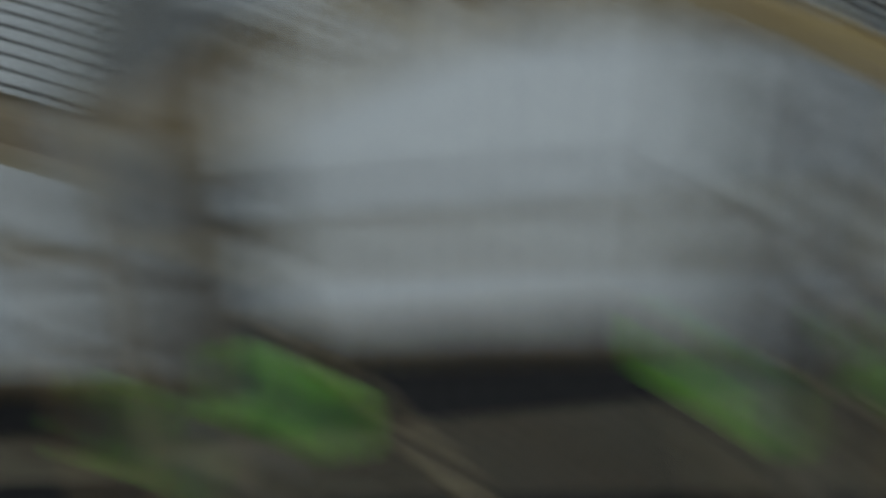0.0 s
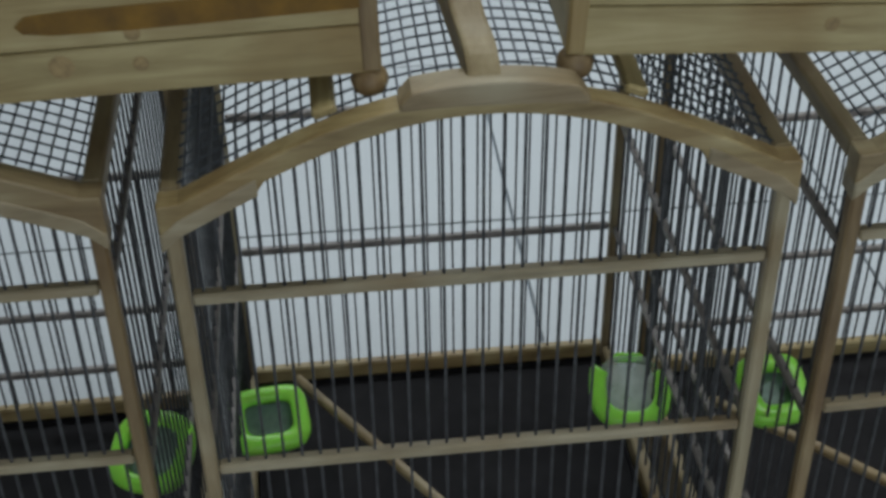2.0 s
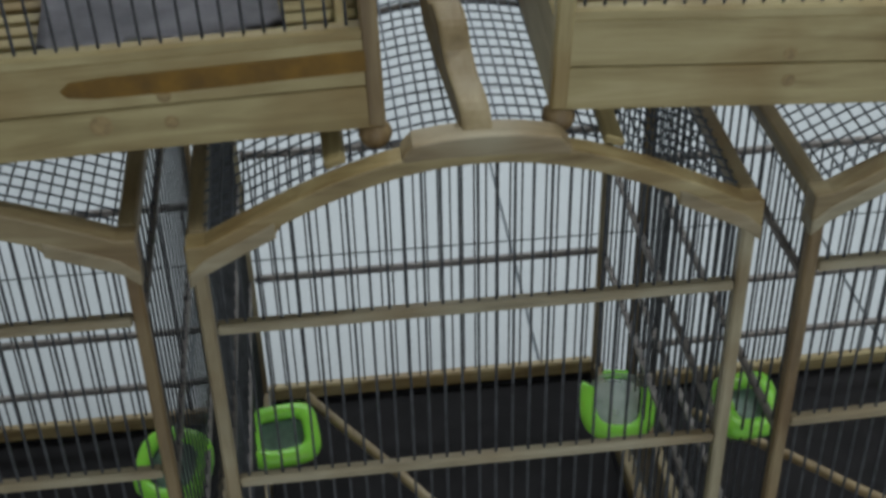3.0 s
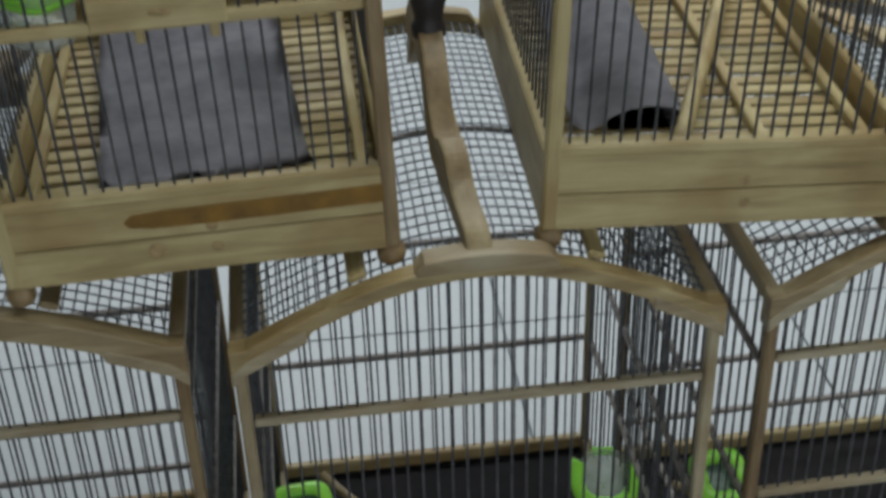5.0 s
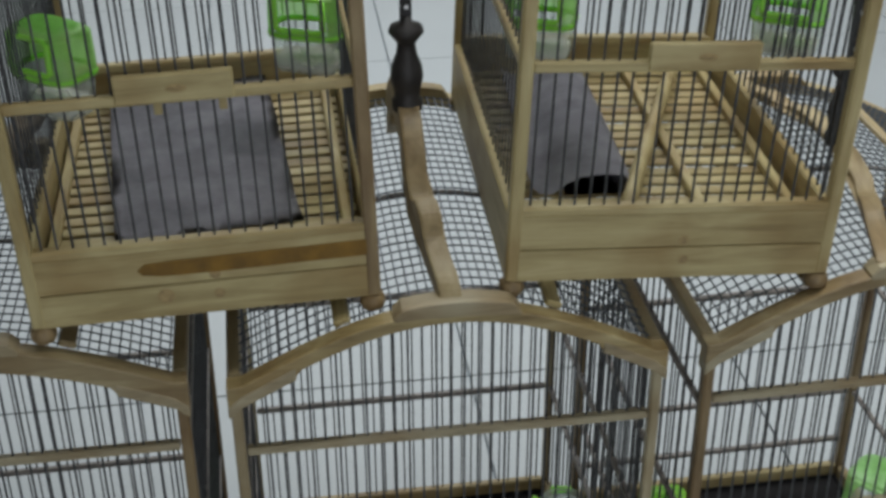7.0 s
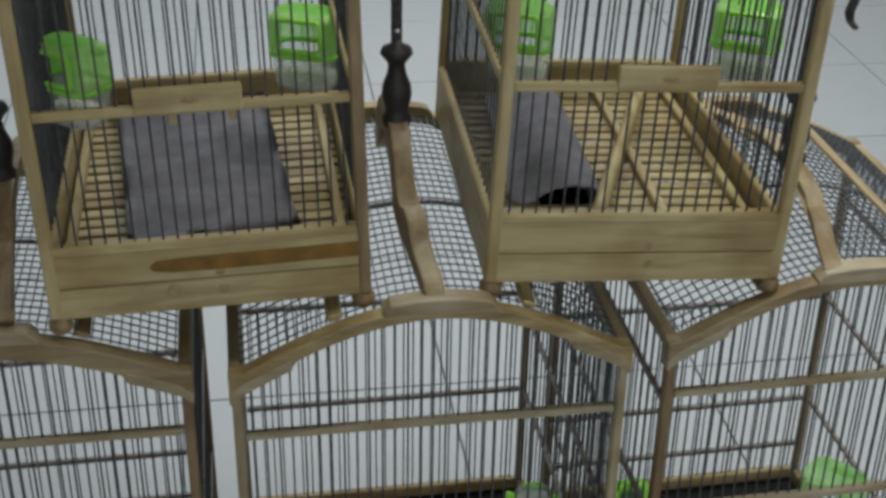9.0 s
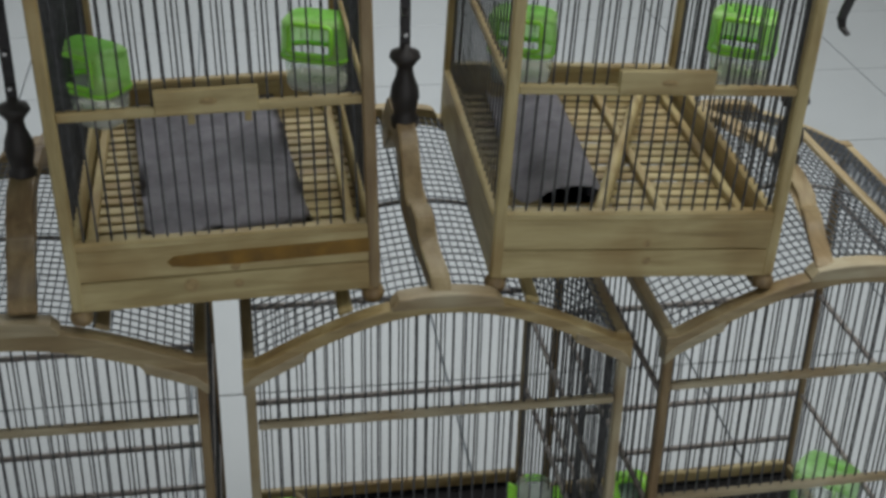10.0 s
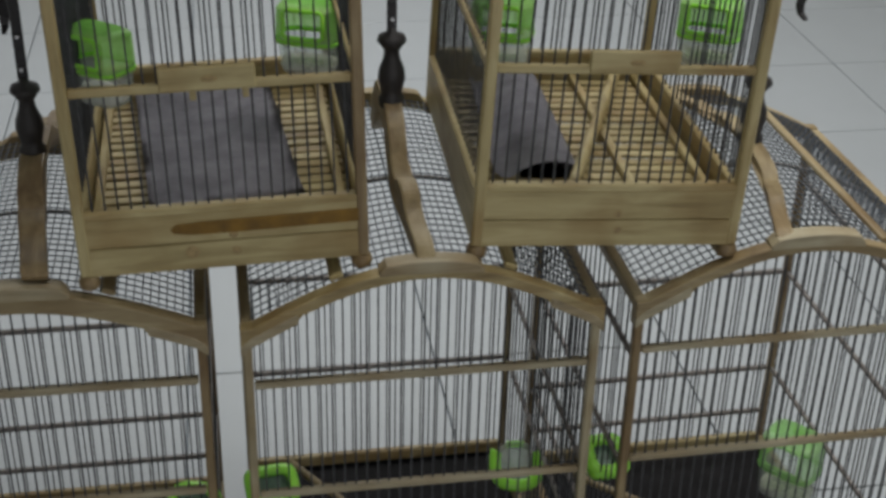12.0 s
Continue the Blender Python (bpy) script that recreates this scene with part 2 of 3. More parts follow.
def feeding_cup(at, yaw, label, w=0.076, d=0.054, h=0.090, plastic=None):
    """A see-through bowl under a green hood with a square feeding window in its face."""
    e = thing("feeding_cup", at, label, "feeding cup", "green feeding cups", yaw)
    m = h * 0.49
    bm, rings = cup_wall(w, d, [(0, 0.010), (0.002, 0.006), (0.010, 0.003), (m, 0.001)])
    bm.faces.new(rings[0][::-1])
    bmesh.ops.solidify(bm, geom=bm.faces[:], thickness=0.0015)
    bowl = part("bowl", bm, CLEAR, e, "clear plastic bowl", smooth=True)
    bowl.visible_shadow = False
    bm, rings = cup_wall(w, d, [(0.004, 0.009), (0.008, 0.006), (h * 0.16, 0.005)])
    bm.faces.new(rings[0][::-1])
    bm.faces.new(rings[-1])
    part("seed_filling", bm, plainseed, e, "pale seed in the bowl", smooth=True)
    lo, hi = h * 0.60, h * 0.92
    bm, rings = cup_wall(w + 0.003, d + 0.003, [(m - 0.004, 0), (lo, 0), (lo + 0.001, 0), (hi, 0.001), (hi + 0.001, 0.001), (h - 0.004, 0.003), (h, 0.009)], hole=(0.675, 0.825, lo, hi))
    bm.faces.new(rings[-1])
    bmesh.ops.solidify(bm, geom=bm.faces[:], thickness=0.0022)
    part("hood", bm, plastic or CLEARGREEN, e, "translucent lime green hood", smooth=True)
    ww, y = w * 0.33, -d / 2 - 0.0015
    rim = [(-ww, lo), (-ww + 0.004, lo - 0.003), (ww - 0.004, lo - 0.003), (ww, lo), (ww, hi), (ww - 0.004, hi + 0.003), (-ww + 0.004, hi + 0.003), (-ww, hi), (-ww, lo), (-ww + 0.004, lo - 0.003)]
    part("window_rim", tube([(x, y, z) for x, z in rim], 0.0030, 8), plastic or GREEN, e, "lime green moulded rim of the feeding window", smooth=True)
    part("collar", tube([(math.copysign(abs(math.cos(a)) ** 0.5, math.cos(a)) * w / 2, math.copysign(abs(math.sin(a)) ** 0.5, math.sin(a)) * d / 2, m) for a in [2 * math.pi * k / 32 for k in range(33)]], 0.0028, 6), plastic or GREEN, e, smooth=True)
    part("hanger_clip", box(w * 0.5, 0.006, 0.012, 0.002, at=(0, d / 2 + 0.003, h * 0.8)), GREEN, e)
    return e


def open_cup(at, yaw, label, tilt, w=0.080, d=0.066, h=0.060, gap=0.0, power=0.5, shade=True):
    """An open cup with a broad green rim, tipped towards the room; gap: part of its rim cut away at the back."""
    e = thing("feeding_cup", at, label, "feeding cup", "green feeding cups", yaw)
    e.rotation_euler = (radians(tilt), 0, radians(yaw))
    bm, rings = cup_wall(w, d, [(0, 0.014), (0.003, 0.009), (h * 0.4, 0.006), (h - 0.006, 0.003)], power=power)
    bm.faces.new(rings[0][::-1])
    bmesh.ops.solidify(bm, geom=bm.faces[:], thickness=0.0018)
    # With shade set, bowl and filling take the shaded colour instead of clear plastic.
    bowl = part("bowl", bm, DARKIN if shade else CLEAR, e, "plastic bowl coloured as its shaded inside" if shade else "clear plastic bowl", smooth=True)
    bowl.visible_shadow = shade
    bm, rings = cup_wall(w, d, [(h * 0.45, 0.0085), (h * 0.66, 0.0075)], power=power)
    bm.faces.new(rings[0][::-1])
    bm.faces.new(rings[-1])
    part("water_filling", bm, DARKIN if shade else CLEAR, e, "grey-green filling coloured as if shaded" if shade else "clear water", smooth=False)
    n = 40
    bm = bmesh.new()
    rings = []
    for grow, z in ((0.0, h - 0.020), (0.004, h - 0.018), (0.006, h - 0.006), (0.003, h), (-0.008, h), (-0.011, h - 0.004), (-0.009, h - 0.012)):
        ring = []
        for k in range(n + 1):
            a = math.pi / 2 + 2 * math.pi * (gap / 2 + (1 - gap) * k / n)
            c, q = math.cos(a), math.sin(a)
            ring.append(bm.verts.new((math.copysign(abs(c) ** power, c) * (w / 2 + grow), math.copysign(abs(q) ** power, q) * (d / 2 + grow), z)))
        rings.append(ring)
    for a, b in zip(rings, rings[1:] + rings[:1]):
        for k in range(n):
            bm.faces.new((a[k], a[k + 1], b[k + 1], b[k]))
    if gap:
        bm.faces.new([r[0] for r in rings])
        bm.faces.new([r[-1] for r in rings][::-1])
    else:
        bmesh.ops.remove_doubles(bm, verts=bm.verts[:], dist=1e-5)
    bmesh.ops.recalc_face_normals(bm, faces=bm.faces[:])
    part("rim", bm, GREEN, e, "broad lime green rim", smooth=True)
    part("hanger_clip", box(w * 0.4, 0.008, 0.014, 0.002, at=(0, d / 2 - 0.001, h * 0.55)), GREEN, e)
    return e


plainseed = plain("pale_seed", (0.50, 0.48, 0.42), 0.8, 0, 0.5, 300, 0.5)


# ---- large arched cages on the floor ----
HW, HD = 0.2053, 0.2225


HIGH = (0.662, 0.066, 0.638, 0.069)
FLAT = (0.662, 0.054, 0.632, 0.053)


def crown(x, low=False, form=HIGH):
    """Height of an arch's upper or lower edge; form: foot and rise of each."""
    u = min(1.0, abs(x) / 0.2)
    c = math.cos(math.pi / 2 * u)
    if low:
        return form[2] + form[3] * c + (0.007 if u < 0.73 else 0.0)
    return form[0] + form[1] * c


def arch_outline(form, crest):
    xs = [-0.213 + 0.426 * k / 60 for k in range(61)]
    top = []
    for x in xs:
        z = crown(x, False, form)
        if crest and abs(x - 0.006) < 0.058:
            z += 0.010 * min(1, (0.058 - abs(x - 0.006)) / 0.008)
        top.append((x, z))
    low = [(x, crown(x, True, form) - (0.012 * (abs(x) - 0.2) / 0.013 if abs(x) > 0.2 else 0)) for x in xs]
    return top + low[::-1]


def crest_outline(form):
    xs = [-0.054 + 0.120 * k / 16 for k in range(17)]
    top = [(x, crown(x, False, form) + 0.010 * min(1, 0.3 + (0.060 - abs(x - 0.006)) / 0.010)) for x in xs]
    low = [(x, crown(x, False, form) - 0.002 - 0.005 * math.cos(math.pi * (x - 0.006) / 0.125)) for x in xs]
    return top + low[::-1]


def tip_outline(form, side):
    """The lower half of an arch's end, from the step outwards."""
    xs = [0.147 + 0.066 * k / 10 for k in range(11)]
    low = [(side * x, crown(x, True, form) - 0.0005 - (0.012 * (x - 0.2) / 0.013 if x > 0.2 else 0)) for x in xs]
    top = [(side * x, z + 0.0135) for (x, (_, z)) in zip(xs, low)]
    return top + low[::-1]


def arched_cage(at, yaw, label, back_rails, side_rails, base_top, front_rails, hook_turn, lean=-0.014, rise=1.0, post_wood=None, arch_wood=None, back_top=0.455, ridge=0.0, form=HIGH, hd=HD, tilt=0.0):
    e = thing("arched_bird_cage", at, label, "bird cage", "arched cages in a row on the floor", yaw)
    slope = math.atan2(tilt, 2 * hd)
    # posts
    p = part("corner_post", box(0.0108, 0.012, 0.655, 0.002, at=(0, 0, 0.3275)), post_wood or OLD_Z, e, at=(-HW, -hd, 0))
    for x, y in ((HW, -hd), (-HW, hd), (HW, hd)):
        again(p, (x, y, 0), e)
    # arches
    part("front_arch", slab(arch_outline(form, False), 0.020), arch_wood or OLD, e, "carved wooden arch with stepped tips", at=(0, -hd, 0))
    part("crest_board", slab(crest_outline(form), 0.0225), RAIL, e, "pale raised crest board on the arch", at=(0, -hd, 0))
    for side in (-1, 1):
        part("arch_tip", slab(tip_outline(form, side), 0.0225), RAIL, e, "pale stepped end block of the arch", at=(0, -hd, 0))
    part("back_arch", slab(arch_outline(form, True), 0.018), arch_wood or OLD, e, at=(0, hd, tilt))
    r = part("top_side_rail", box(0.014, 2 * hd - 0.021, 0.016, 0.002), OLD_Y, e, at=(-HW, 0, 0.654))
    again(r, (HW, 0, 0.654), e)
    r = part("roof_batten", box(0.016, 2 * hd - 0.02, 0.007, 0.0015), OLD_Y if arch_wood else PINE_Y, e, at=(-0.104, 0, crown(0.104, False, form) + 0.003 + tilt / 2))
    r.rotation_euler = (slope, -0.36, 0)
    again(r, (0.104, 0, crown(0.104, False, form) + 0.003 + tilt / 2), e, (slope, 0.36, 0))
    # roof mesh of crossing wires
    bm = bmesh.new()
    pitch, along, wr = 0.0089, 0.0143, 0.0009
    k = -23
    lift = 0.0012
    while k <= 23:
        x = k * pitch
        if abs(x) < 0.2:
            m = Matrix.Translation((x, -hd + 0.01, crown(x, False, form) - 0.001 + lift)) @ Matrix.Rotation(slope - math.pi / 2, 4, "X")
            rod(wr, 2 * hd - 0.02, 5, bm, m)
        k += 1
    y = -hd + 0.018
    while y < hd - 0.012:
        tube([(x, y, crown(x, False, form) - 0.001 + tilt * (y + hd) / (2 * hd)) for x in [-0.2 + 0.4 * j / 20 for j in range(21)]], wr, 5, bm)
        y += along
    tagged(part("roof_mesh", bm, WIRE, e, "vaulted roof of crossed square wire mesh"), kind="stuff")
    part("roof_hoop", tube([(x, 0, crown(x, False, form) - 0.006) for x in [-0.205 + 0.41 * j / 24 for j in range(25)]], 0.0028, 8), RAILDARK, e, "dark bent hoop under the roof mesh", at=(0, -0.005, tilt / 2))
    # ridge ribs and finial
    prof_top = [(-hd - 0.004, 0.735), (-hd + 0.012, 0.752), (-hd + 0.04, 0.758), (-hd + 0.06, 0.768), (-hd + 0.075, 0.785), (-hd + 0.095, 0.79),
                (-hd + 0.11, 0.783), (-hd + 0.122, 0.792), (-hd + 0.14, 0.815), (-hd + 0.165, 0.838), (-hd + 0.185, 0.846), (-0.03, 0.846), (-0.0, 0.846)]
    prof_low = [(0.0, 0.815), (-0.035, 0.806), (-hd + 0.17, 0.785), (-hd + 0.13, 0.755), (-hd + 0.09, 0.745), (-hd + 0.03, 0.733), (-hd + 0.0, 0.728)]
    prof_top = smooth_line(prof_top, 4)
    prof_low = smooth_line(prof_low, 3)
    prof = [(a, 0.735 + (z - 0.735) * (rise if z > 0.735 else 1)) for a, z in prof_top + prof_low]
    for turn in (1, -1):
        bm = slab([(turn * a, z) for a, z in prof], 0.030 if form == FLAT else 0.022, "x", 0.003)
        for v in bm.verts:
            v.co.x += ridge + lean * min(1, 1.7 * (1 - min(1, abs(v.co.y) / hd)))
        part("ridge_rib", bm, BROWN_Y if form == FLAT else OLD_Y, e, "wavy carved ridge board")
    fin = part("finial", lathe([(0.012, 0.838), (0.0155, 0.842), (0.016, 0.851), (0.0125, 0.856), (0.014, 0.865), (0.0168, 0.877), (0.0155, 0.888), (0.0105, 0.901),
                                (0.009, 0.912), (0.013, 0.918), (0.0178, 0.924), (0.016, 0.930), (0.007, 0.934), (0.005, 0.940)]), EBONY, e, "black turned wooden finial", smooth=True, at=(lean + ridge, -0.023, 0.107 * (rise - 1) - 0.003))
    # hook strap
    ht = Matrix.Rotation(radians(hook_turn), 4, "Z")
    pts = [(0, 0, 0.935), (0, 0, 0.99), (0, 0, 1.05), (0.002, 0, 1.08)]
    pts += [(0.045 - 0.045 * math.cos(math.pi * k / 12), 0, 1.09 + 0.045 * math.sin(math.pi * k / 12)) for k in range(0, 13)]
    pts += [(0.088, 0, 1.05), (0.080, 0, 1.0), (0.066, 0, 0.968), (0.060, 0, 0.952), (0.064, 0, 0.942), (0.076, 0, 0.938)]
    pts = [ht @ Vector((x, y, z + (0 if z < 0.94 and x == 0 else 0.06 + 0.05 * (1 - rise)))) for x, y, z in pts]
    hk = part("hook", ribbon(pts, lambda s: 0.012 if s < 0.9 else 0.012 * (1.06 - s) / 0.16, 0.003, ht @ Vector((0, 1, 0))), IRON, fin, "black flat iron hook strap")
    rv = part("rivet", rod(0.0022, 0.004, 8, None, Matrix.Rotation(math.pi / 2, 4, "X")), RIVET, fin, "bright rivet", at=(0, -0.004, 0.952))
    again(rv, (0.0, -0.004, 0.992), fin)
    # rails
    for z in front_rails:
        part("front_rail", box(2 * HW - 0.013, 0.010, 0.0092, 0.0015), RAIL, e, at=(0, -hd, z))
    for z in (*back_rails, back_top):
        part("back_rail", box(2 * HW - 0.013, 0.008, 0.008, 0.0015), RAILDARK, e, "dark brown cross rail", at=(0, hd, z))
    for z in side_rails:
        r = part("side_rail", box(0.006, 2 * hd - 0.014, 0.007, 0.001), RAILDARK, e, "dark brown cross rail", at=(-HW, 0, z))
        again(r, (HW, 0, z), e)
    # base and tray
    bh = base_top - 0.012
    s = part("base_board", box(2 * HW - 0.013, 0.012, bh, 0.002), OLD, e, at=(0, -hd, 0.012 + bh / 2))
    again(s, (0, hd, 0.012 + bh / 2), e)
    s = part("base_board", box(0.012, 2 * hd - 0.018, bh, 0.002), OLD_Y, e, at=(-HW, 0, 0.012 + bh / 2))
    again(s, (HW, 0, 0.012 + bh / 2), e)
    bm = bmesh.new()
    box(2 * HW - 0.016, 2 * hd - 0.016, 0.004, 0, bm, (0, 0, base_top - 0.022))
    for x, y, sx, sy in ((0, -hd + 0.01, 2 * HW - 0.016, 0.003), (0, hd - 0.01, 2 * HW - 0.016, 0.003), (-HW + 0.01, 0, 0.003, 2 * hd - 0.024), (HW - 0.01, 0, 0.003, 2 * hd - 0.024)):
        box(sx, sy, 0.005, 0, bm, (x, y, base_top - 0.0185))
    part("droppings_tray", bm, TRAY, e, "black plastic tray")
    # bars
    step = 0.01365
    nb = 14
    first = None
    for k in range(-nb, nb + 1):
        x = k * step
        for y in (-hd, hd):
            zt = crown(x, True, form) if y < 0 else back_top
            if first is None or abs(first["top"] - zt) > 1e-6:
                b = part("bar", rod(0.0012, zt + 0.004 - base_top, 6, None, Matrix.Translation((0, 0, base_top))), BAR, e, at=(x, y, 0))
                b["top"] = zt
                first = b
            else:
                again(first, (x, y, 0), e)
    sb = None
    for k in range(-11, 12):
        y = k * 0.0205
        if abs(y) > hd - 0.010:
            continue
        for x in (-HW, HW):
            if sb is None:
                sb = part("bar", rod(0.0012, 0.648 - base_top, 6, None, Matrix.Translation((0, 0, base_top))), BAR, e, at=(x, y, 0))
            else:
                again(sb, (x, y, 0), e)
    return e


arched_cage((0.0, HD, 0), 0.6, "wooden bird cage with carved arch and mesh roof on white tiles",
                  (0.289,), (0.289, 0.42), 0.124, (0.580, 0.4176), 262, tilt=0.018)
arched_cage((-0.462, HD + 0.012, 0), 0.6, "arched wooden bird cage with mesh roof and three cross rails",
                   (0.209, 0.128), (0.39, 0.209, 0.575), 0.082, (0.582, 0.420), 268, -0.013, 0.52, BROWN_Z, BROWN, 0.385, 0.032, FLAT, tilt=-0.018)
arched_cage((0.460, HD + 0.010, 0), 1.7, "arched wooden bird cage with mesh roof and sideways black hook",
                   (0.223, 0.135), (0.408, 0.223, 0.575), 0.088, (0.590, 0.425), 280, 0.032, 0.28, BROWN_Z, BROWN, 0.408, -0.036)


def perch(at, end, r, label, mat=None):
    a, b = Vector(at), Vector(end)
    n = 12
    bm = bmesh.new()
    pts = [a.lerp(b, k / n) + Vector((0, 0, 0.0012 * math.sin(5.1 * k))) for k in range(n + 1)]
    tube([p - a for p in pts], r, 8, bm)
    ob = part("perch", bm, mat or OLD_Y, None, at=a, smooth=True)
    return tagged(ob, label, "perch", "perches in the cages")


perch((-0.150, 0.335, 0.2), (0.076, 0.012, 0.2), 0.0055, "thin wooden perch stick set slantwise in the cage")
perch((0.272, 0.265, 0.192), (0.53, 0.02, 0.192), 0.0055, "thin wooden perch stick wedged between cage bars")
perch((-0.66, 0.35, 0.2), (-0.42, 0.02, 0.2), 0.0055, "thin wooden perch stick across a cage corner")


# ---- box cages standing on the arches ----
def box_cage(at, yaw, label, w=0.316, d=0.430, stain=False, plate=0.0, roll=0.0, shade_lid=True, rail_side=1, side_step=0.0195):
    """Origin at the middle of its base, at the height of its feet's soles."""
    e = thing("box_bird_cage", at, label, "bird cage", "box cages stacked on the arched cages", yaw)
    e.rotation_euler = (0, radians(roll), radians(yaw))
    hw, hd = w / 2, d / 2
    z0, z1 = 0.018, 0.088
    # base boards in two planks
    up = part("base_plank", box(w - 0.014, 0.010, 0.036, 0.001), PINE, e, at=(0, -hd + 0.006, z1 - 0.018))
    again(up, (0, hd - 0.006, z1 - 0.018), e)
    lo = part("base_plank", box(w - 0.014, 0.010, 0.0335, 0.001), PINE, e, at=(0, -hd + 0.006, z0 + 0.0163))
    again(lo, (0, hd - 0.006, z0 + 0.0163), e)
    sd = part("side_board", box(0.010, d - 0.02, z1 - z0, 0.002), PINE_Y, e, at=(-hw + 0.005, 0, (z0 + z1) / 2))
    again(sd, (hw - 0.005, 0, (z0 + z1) / 2), e)
    lip = part("base_lip", box(w - 0.012, 0.013, 0.010, 0.002), PINE, e, at=(0, -hd + 0.0075, z1 + 0.0035))
    again(lip, (0, hd - 0.0075, z1 + 0.0035), e)
    kn = part("knot", lathe([(0.0052, 0), (0.0042, 0.0003), (0.001, 0.0004)], 12), KNOT, e, "dark round knot in the plank", at=(0.010, -hd + 0.0008, z1 - 0.029))
    kn.rotation_euler = (math.pi / 2, 0, 0)
    again(kn, (0.012, -hd + 0.0008, z0 + 0.020), e, (math.pi / 2, 0, 0))
    if stain:
        out = [(-0.062, 0.0), (-0.055, 0.006), (-0.03, 0.0075), (0.05, 0.0085), (0.146, 0.010), (0.146, -0.006), (0.08, -0.007), (0.01, -0.008), (-0.04, -0.0075), (-0.058, -0.005)]
        part("varnish_streak", slab(out, 0.0012, "y", 0), STAIN, e, "brown varnish streak along the plank", at=(0.004, -hd + 0.0006, z1 - 0.0185))
        part("varnish_spot", lathe([(0.008, 0), (0.006, 0.0003), (0.001, 0.0004)], 14), KNOT, e, "brown spot", at=(-0.036, -hd + 0.0008, z0 + 0.022)).rotation_euler = (math.pi / 2, 0, 0)
    # turned feet and posts
    ft = part("foot", lathe([(0.006, 0), (0.0105, 0.003), (0.0125, 0.009), (0.011, 0.015), (0.007, 0.0185)], 14), BROWN_Z, e, "turned ball foot", at=(-hw + 0.008, -hd + 0.008, 0), smooth=True)
    for x, y in ((1, -1), (-1, 1), (1, 1)):
        again(ft, (x * (hw - 0.008), y * (hd - 0.008), 0), e)
    H = 0.50
    ps = part("corner_post", box(0.013, 0.013, H - z0, 0.002, at=(0, 0, (H + z0) / 2)), PINE_Z, e, at=(-hw + 0.0065, -hd + 0.0065, 0))
    for x, y in ((-1, 1), (1, 1)):
        again(ps, (x * (hw - 0.0065), y * (hd - 0.0065), 0), e)
    if stain:
        part("corner_post", box(0.013, 0.013, H - z0, 0.002, at=(0, 0, (H + z0) / 2)), BROWN_Z, e, "darker reddish brown corner post", at=(hw - 0.0065, -hd + 0.0065, 0))
    else:
        again(ps, (hw - 0.0065, -hd + 0.0065, 0), e)
    for zr in (0.234, H - 0.006):
        r = part("front_rail", box(w - 0.026, 0.009, 0.010, 0.0015), PINE, e, at=(0, -hd + 0.0065, zr))
        again(r, (0, hd - 0.0065, zr), e) if zr > 0.3 else None
        r = part("side_rail", box(0.009, d - 0.026, 0.010, 0.0015), PINE_Y, e, at=(rail_side * (hw - 0.0065), 0, zr))
        again(r, (-rail_side * (hw - 0.0065), 0, zr), e) if zr > 0.3 else None
    part("door_plate", box(0.100, 0.008, 0.026, 0.0015), PINE, e, "pale wooden plate at the foot of the sliding door", at=(plate, -hd + 0.004, 0.2435))
    dish = part("thumb_notch", lathe([(0.009, 0), (0.006, 0.0009), (0.001, 0.0012)], 12), KNOT, e, "carved thumb notch", at=(plate + 0.002, -hd - 0.0002, 0.2435))
    dish.rotation_euler, dish.scale = (math.pi / 2, 0, 0), (1, 0.4, 1)
    if stain:
        g = part("door_guide", box(0.007, 0.006, 0.012, 0.001), PINE_Z, e, at=(plate - 0.016, -hd + 0.012, 0.222))
        again(g, (plate + 0.039, -hd + 0.012, 0.222), e)
    # bars
    step = 0.0138
    b = part("bar", rod(0.0012, H - 0.010 - z1, 6, None, Matrix.Translation((0, 0, z1 + 0.002))), BAR, e, at=(0, -hd + 0.0065, 0))
    again(b, (0, hd - 0.0065, 0), e)
    k = 1
    while k * step < hw - 0.014:
        for s in (-1, 1):
            again(b, (s * k * step, -hd + 0.0065, 0), e)
            again(b, (s * k * step, hd - 0.0065, 0), e)
        k += 1
    for k in range(-14, 15):
        y = k * side_step
        if abs(y) < hd - 0.014:
            again(b, (-hw + 0.0065, y, 0), e)
            again(b, (hw - 0.0065, y, 0), e)
    # slatted floor on three battens
    bt = part("floor_batten", box(0.010, d - 0.026, 0.010, 0.0015), PINE_Y, e, at=(-0.140, 0, 0.060))
    for x in (0.045, 0.136):
        again(bt, (x, 0, 0.060), e)
    br = part("slat_bearer", box(w - 0.022, 0.012, 0.026, 0.001), PINE, e, at=(0, -hd + 0.05, 0.038))
    again(br, (0, hd - 0.05, 0.038), e)
    sl = part("floor_slat", box(w - 0.022, 0.0145, 0.004, 0.001), PINE, e, at=(0, -hd + 0.024, 0.053))
    n = 19
    for k in range(1, n):
        again(sl, (0, -hd + 0.024 + (d - 0.048) * k / (n - 1) + random.uniform(-0.001, 0.001), 0.053 + random.uniform(-0.0006, 0.0006)), e, (0, 0, random.uniform(-0.006, 0.006)))
    if shade_lid:
        part("under_tray", box(w - 0.02, d - 0.02, 0.003, 0, at=(0, 0, 0.022)), PINE, e, "thin pale board under the slats")
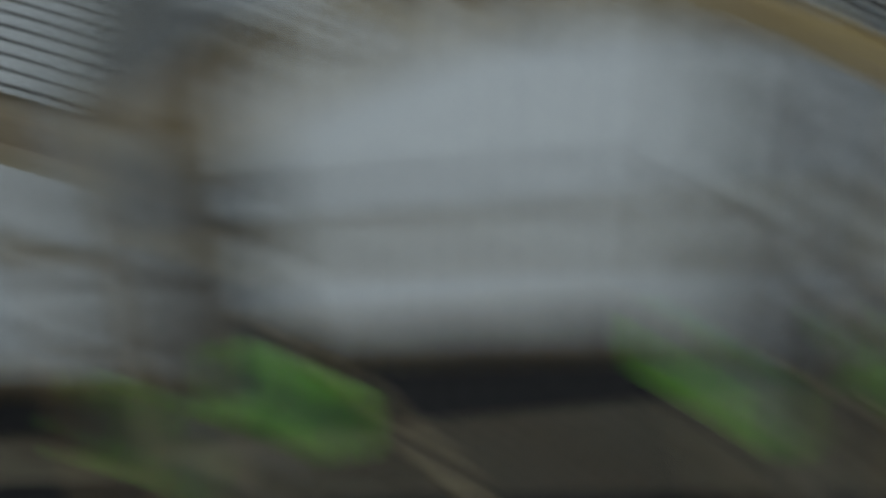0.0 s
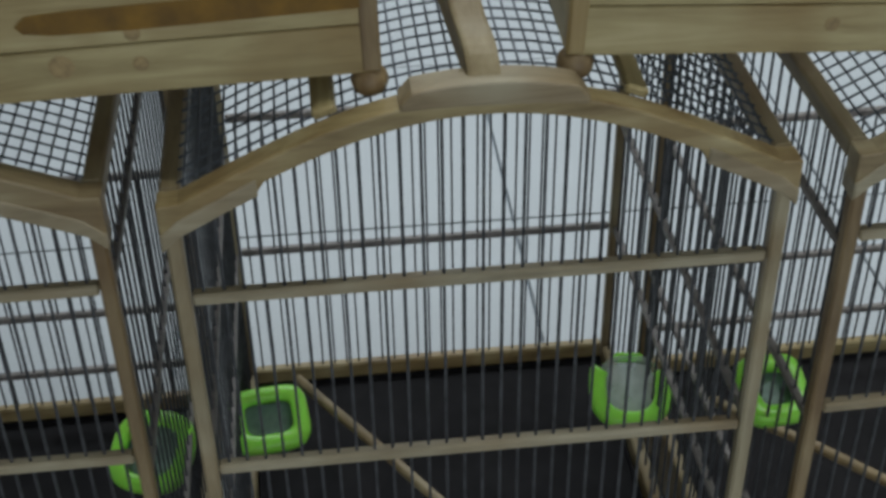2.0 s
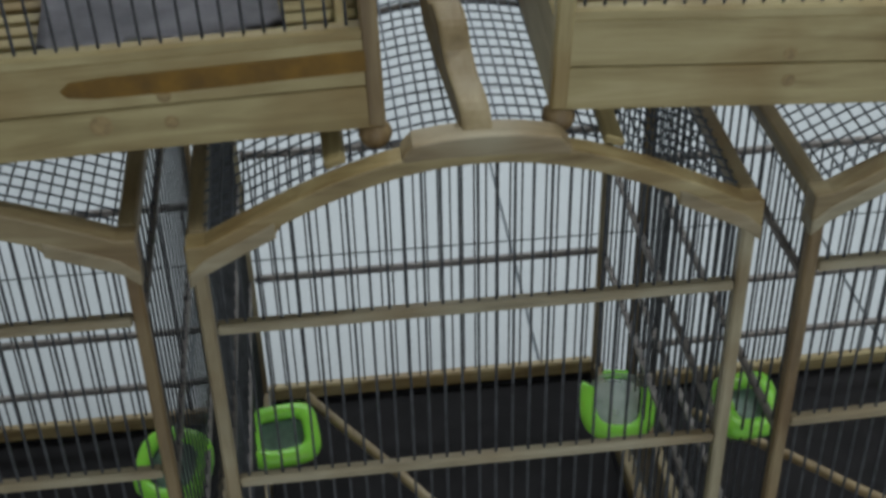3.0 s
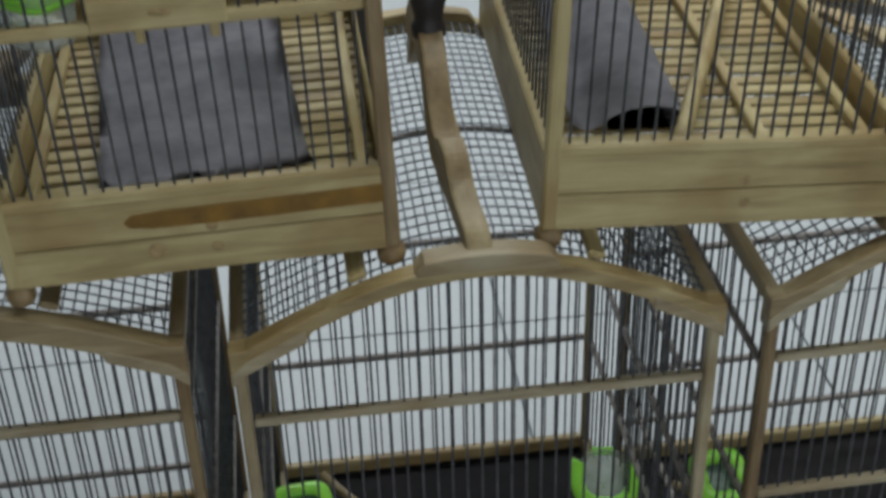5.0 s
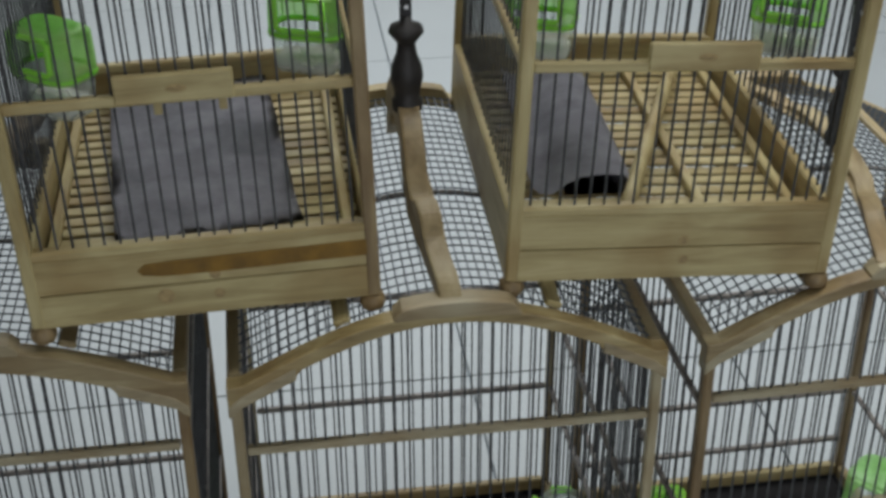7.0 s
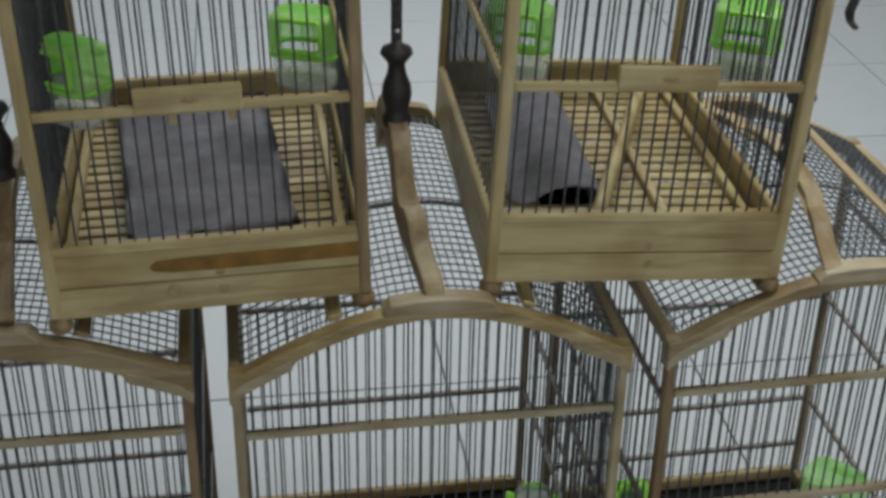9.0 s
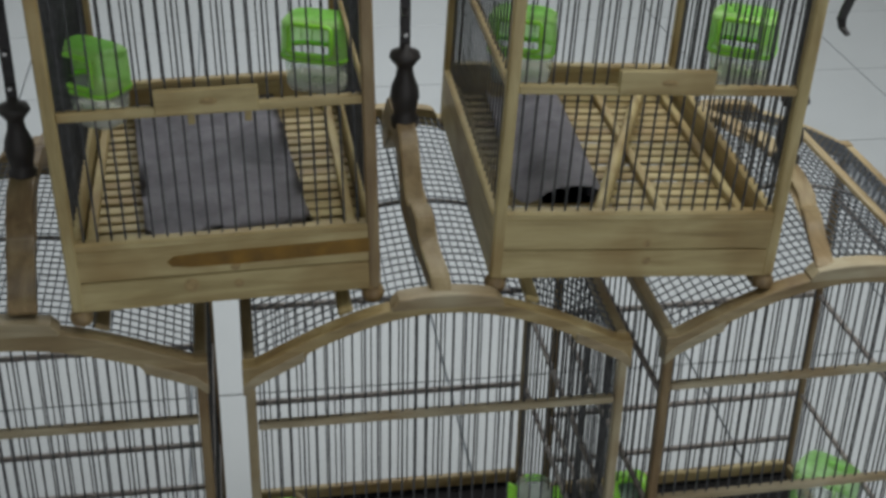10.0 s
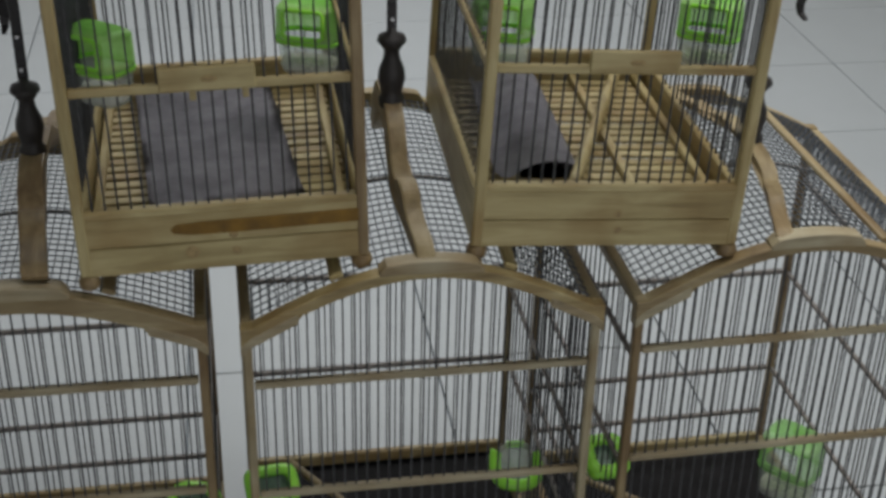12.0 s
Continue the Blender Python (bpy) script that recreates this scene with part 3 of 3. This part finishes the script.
    # Cage tops are out of view; the solid one is added to darken the inside.
    if shade_lid:
        part("top_panel", box(w - 0.026, d - 0.026, 0.004, 0.0, at=(0, 0, H + 0.001)), PINE, e)
    else:
        # Slats added in its place to let part of the light in.
        ts = part("top_slat", box(w - 0.026, 0.012, 0.004, 0.0), PINE, e, at=(0, -hd + 0.022, H + 0.001))
        for k in range(1, 23):
            again(ts, (0, -hd + 0.022 + (d - 0.044) * k / 22, H + 0.001), e)
    tb = part("top_bar", rod(0.0012, d - 0.02, 6, None, Matrix.Rotation(-math.pi / 2, 4, "X")), BAR, e, at=(0, -hd + 0.01, H - 0.004))
    k = 1
    while k * step < hw - 0.012:
        for s in (-1, 1):
            again(tb, (s * k * step, -hd + 0.01, H - 0.004), e)
        k += 1
    return e


box_cage((-0.2216, 0.2283, 0.7132), 0.62, "pale pine box cage with dark bars and a varnish streak", w=0.3187, stain=True, plate=-0.0037, roll=-1.39, side_step=0.0145)
box_cage((0.2168, 0.2249, 0.7150), -1.2, "pale pine box cage with slatted floor and dark bars", w=0.3154, plate=0.0063, roll=2.37, shade_lid=False, rail_side=-1, side_step=0.0168)


def grey_sheet(at, yaw):
    bm = bmesh.new()
    nx, ny, w, d = 14, 18, 0.176, 0.350
    grid = [[bm.verts.new((w * (i / nx - 0.5) * (1 + 0.05 * noise.noise((0.8 * (i > nx / 2), j * 0.21, 5.0))), d * (j / ny - 0.5) * (1 + 0.012 * noise.noise((i * 0.25, 0.7 * (j > ny / 2), 9.0))),
                           0.003 + 0.003 * noise.noise((i * 0.33, j * 0.28, 1.0)))) for i in range(nx + 1)] for j in range(ny + 1)]
    for j in range(ny):
        for i in range(nx):
            bm.faces.new((grid[j][i], grid[j][i + 1], grid[j + 1][i + 1], grid[j + 1][i]))
    bmesh.ops.solidify(bm, geom=bm.faces[:], thickness=0.0015)
    ob = part("felt_sheet", bm, PAPER, None, at=at, smooth=True)
    ob.rotation_euler = (0, 0, radians(yaw))
    return tagged(ob, "rumpled grey felt sheet lying on the slatted cage floor", "sheet")


grey_sheet((-0.230, 0.252, 0.7785), 5)


def curled_sheet(at, yaw):
    bm = bmesh.new()
    ny, d = 10, 0.30
    prof = [(-0.062, 0.026), (-0.058, 0.012), (-0.050, 0.003), (-0.040, 0.001), (-0.032, 0.006), (-0.022, 0.016), (-0.006, 0.024), (0.016, 0.027), (0.034, 0.022), (0.044, 0.012), (0.047, 0.001), (0.03, 0.0), (-0.028, 0.0)]
    rows = [[bm.verts.new((x * (1 - 0.1 * j / ny), d * (j / ny - 0.5), z * (0.82 - 0.1 * j / ny) + 0.002)) for x, z in prof] for j in range(ny + 1)]
    for a, b in zip(rows, rows[1:]):
        for k in range(len(prof) - 1):
            bm.faces.new((a[k], a[k + 1], b[k + 1], b[k]))
    bmesh.ops.solidify(bm, geom=bm.faces[:], thickness=0.0015)
    bmesh.ops.recalc_face_normals(bm, faces=bm.faces[:])
    ob = part("curled_sheet", bm, PAPER, None, at=at, smooth=True)
    ob.rotation_euler = (0, 0, radians(yaw))
    return tagged(ob, "grey sheet curled up like a tunnel on the slatted floor", "sheet")


curled_sheet((0.166, 0.262, 0.7715), -3)
perch((0.180, 0.055, 0.787), (0.325, 0.40, 0.784), 0.0078, "pale perch stick lying loose on the slatted floor", PINE_Y)

# feeding cups: two in each box cage, others low in the arched cages
feeding_cup((-0.354, 0.20, 0.858), -38, "lime green hooded feeding cup with clear bowl hung on cage bars")
feeding_cup((-0.106, 0.27, 0.858), -22, "lime green hooded feeding cup with clear bowl beside the corner")
feeding_cup((0.134, 0.27, 0.856), -20, "lime green feeding cup with clear bowl behind dark bars")
feeding_cup((0.394, 0.24, 0.858), -28, "lime green feeding cup with clear bowl and pale seed")
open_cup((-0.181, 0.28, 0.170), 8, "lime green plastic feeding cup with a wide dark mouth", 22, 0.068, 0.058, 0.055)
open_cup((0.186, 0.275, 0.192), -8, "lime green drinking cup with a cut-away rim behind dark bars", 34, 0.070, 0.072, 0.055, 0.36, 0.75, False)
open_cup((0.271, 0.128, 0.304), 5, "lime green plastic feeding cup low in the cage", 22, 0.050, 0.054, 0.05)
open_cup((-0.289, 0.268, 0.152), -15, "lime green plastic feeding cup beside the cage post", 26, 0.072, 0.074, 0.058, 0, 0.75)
feeding_cup((0.628, 0.27, 0.110), -50, "frosted green drinking cup hung inside the cage wall", 0.088, 0.070, 0.118, FROSTGREEN)

# ---- floor tiles ----
tile = None
for i in range(-9, 9):
    for j in range(-9, 9):
        x, y = 1.585 - T / 2 - 3 * T + i * T, 0.875 + T / 2 + j * T
        if not (-3.6 < x < 3.9 and -2.6 < y < 4.6):
            continue
        if tile is None:
            tile = part("tile", box(T - 0.004, T - 0.004, 0.009, 0.0012), TILE, ground, at=(x, y, -0.0045))
        else:
            again(tile, (x, y, -0.0045), ground)
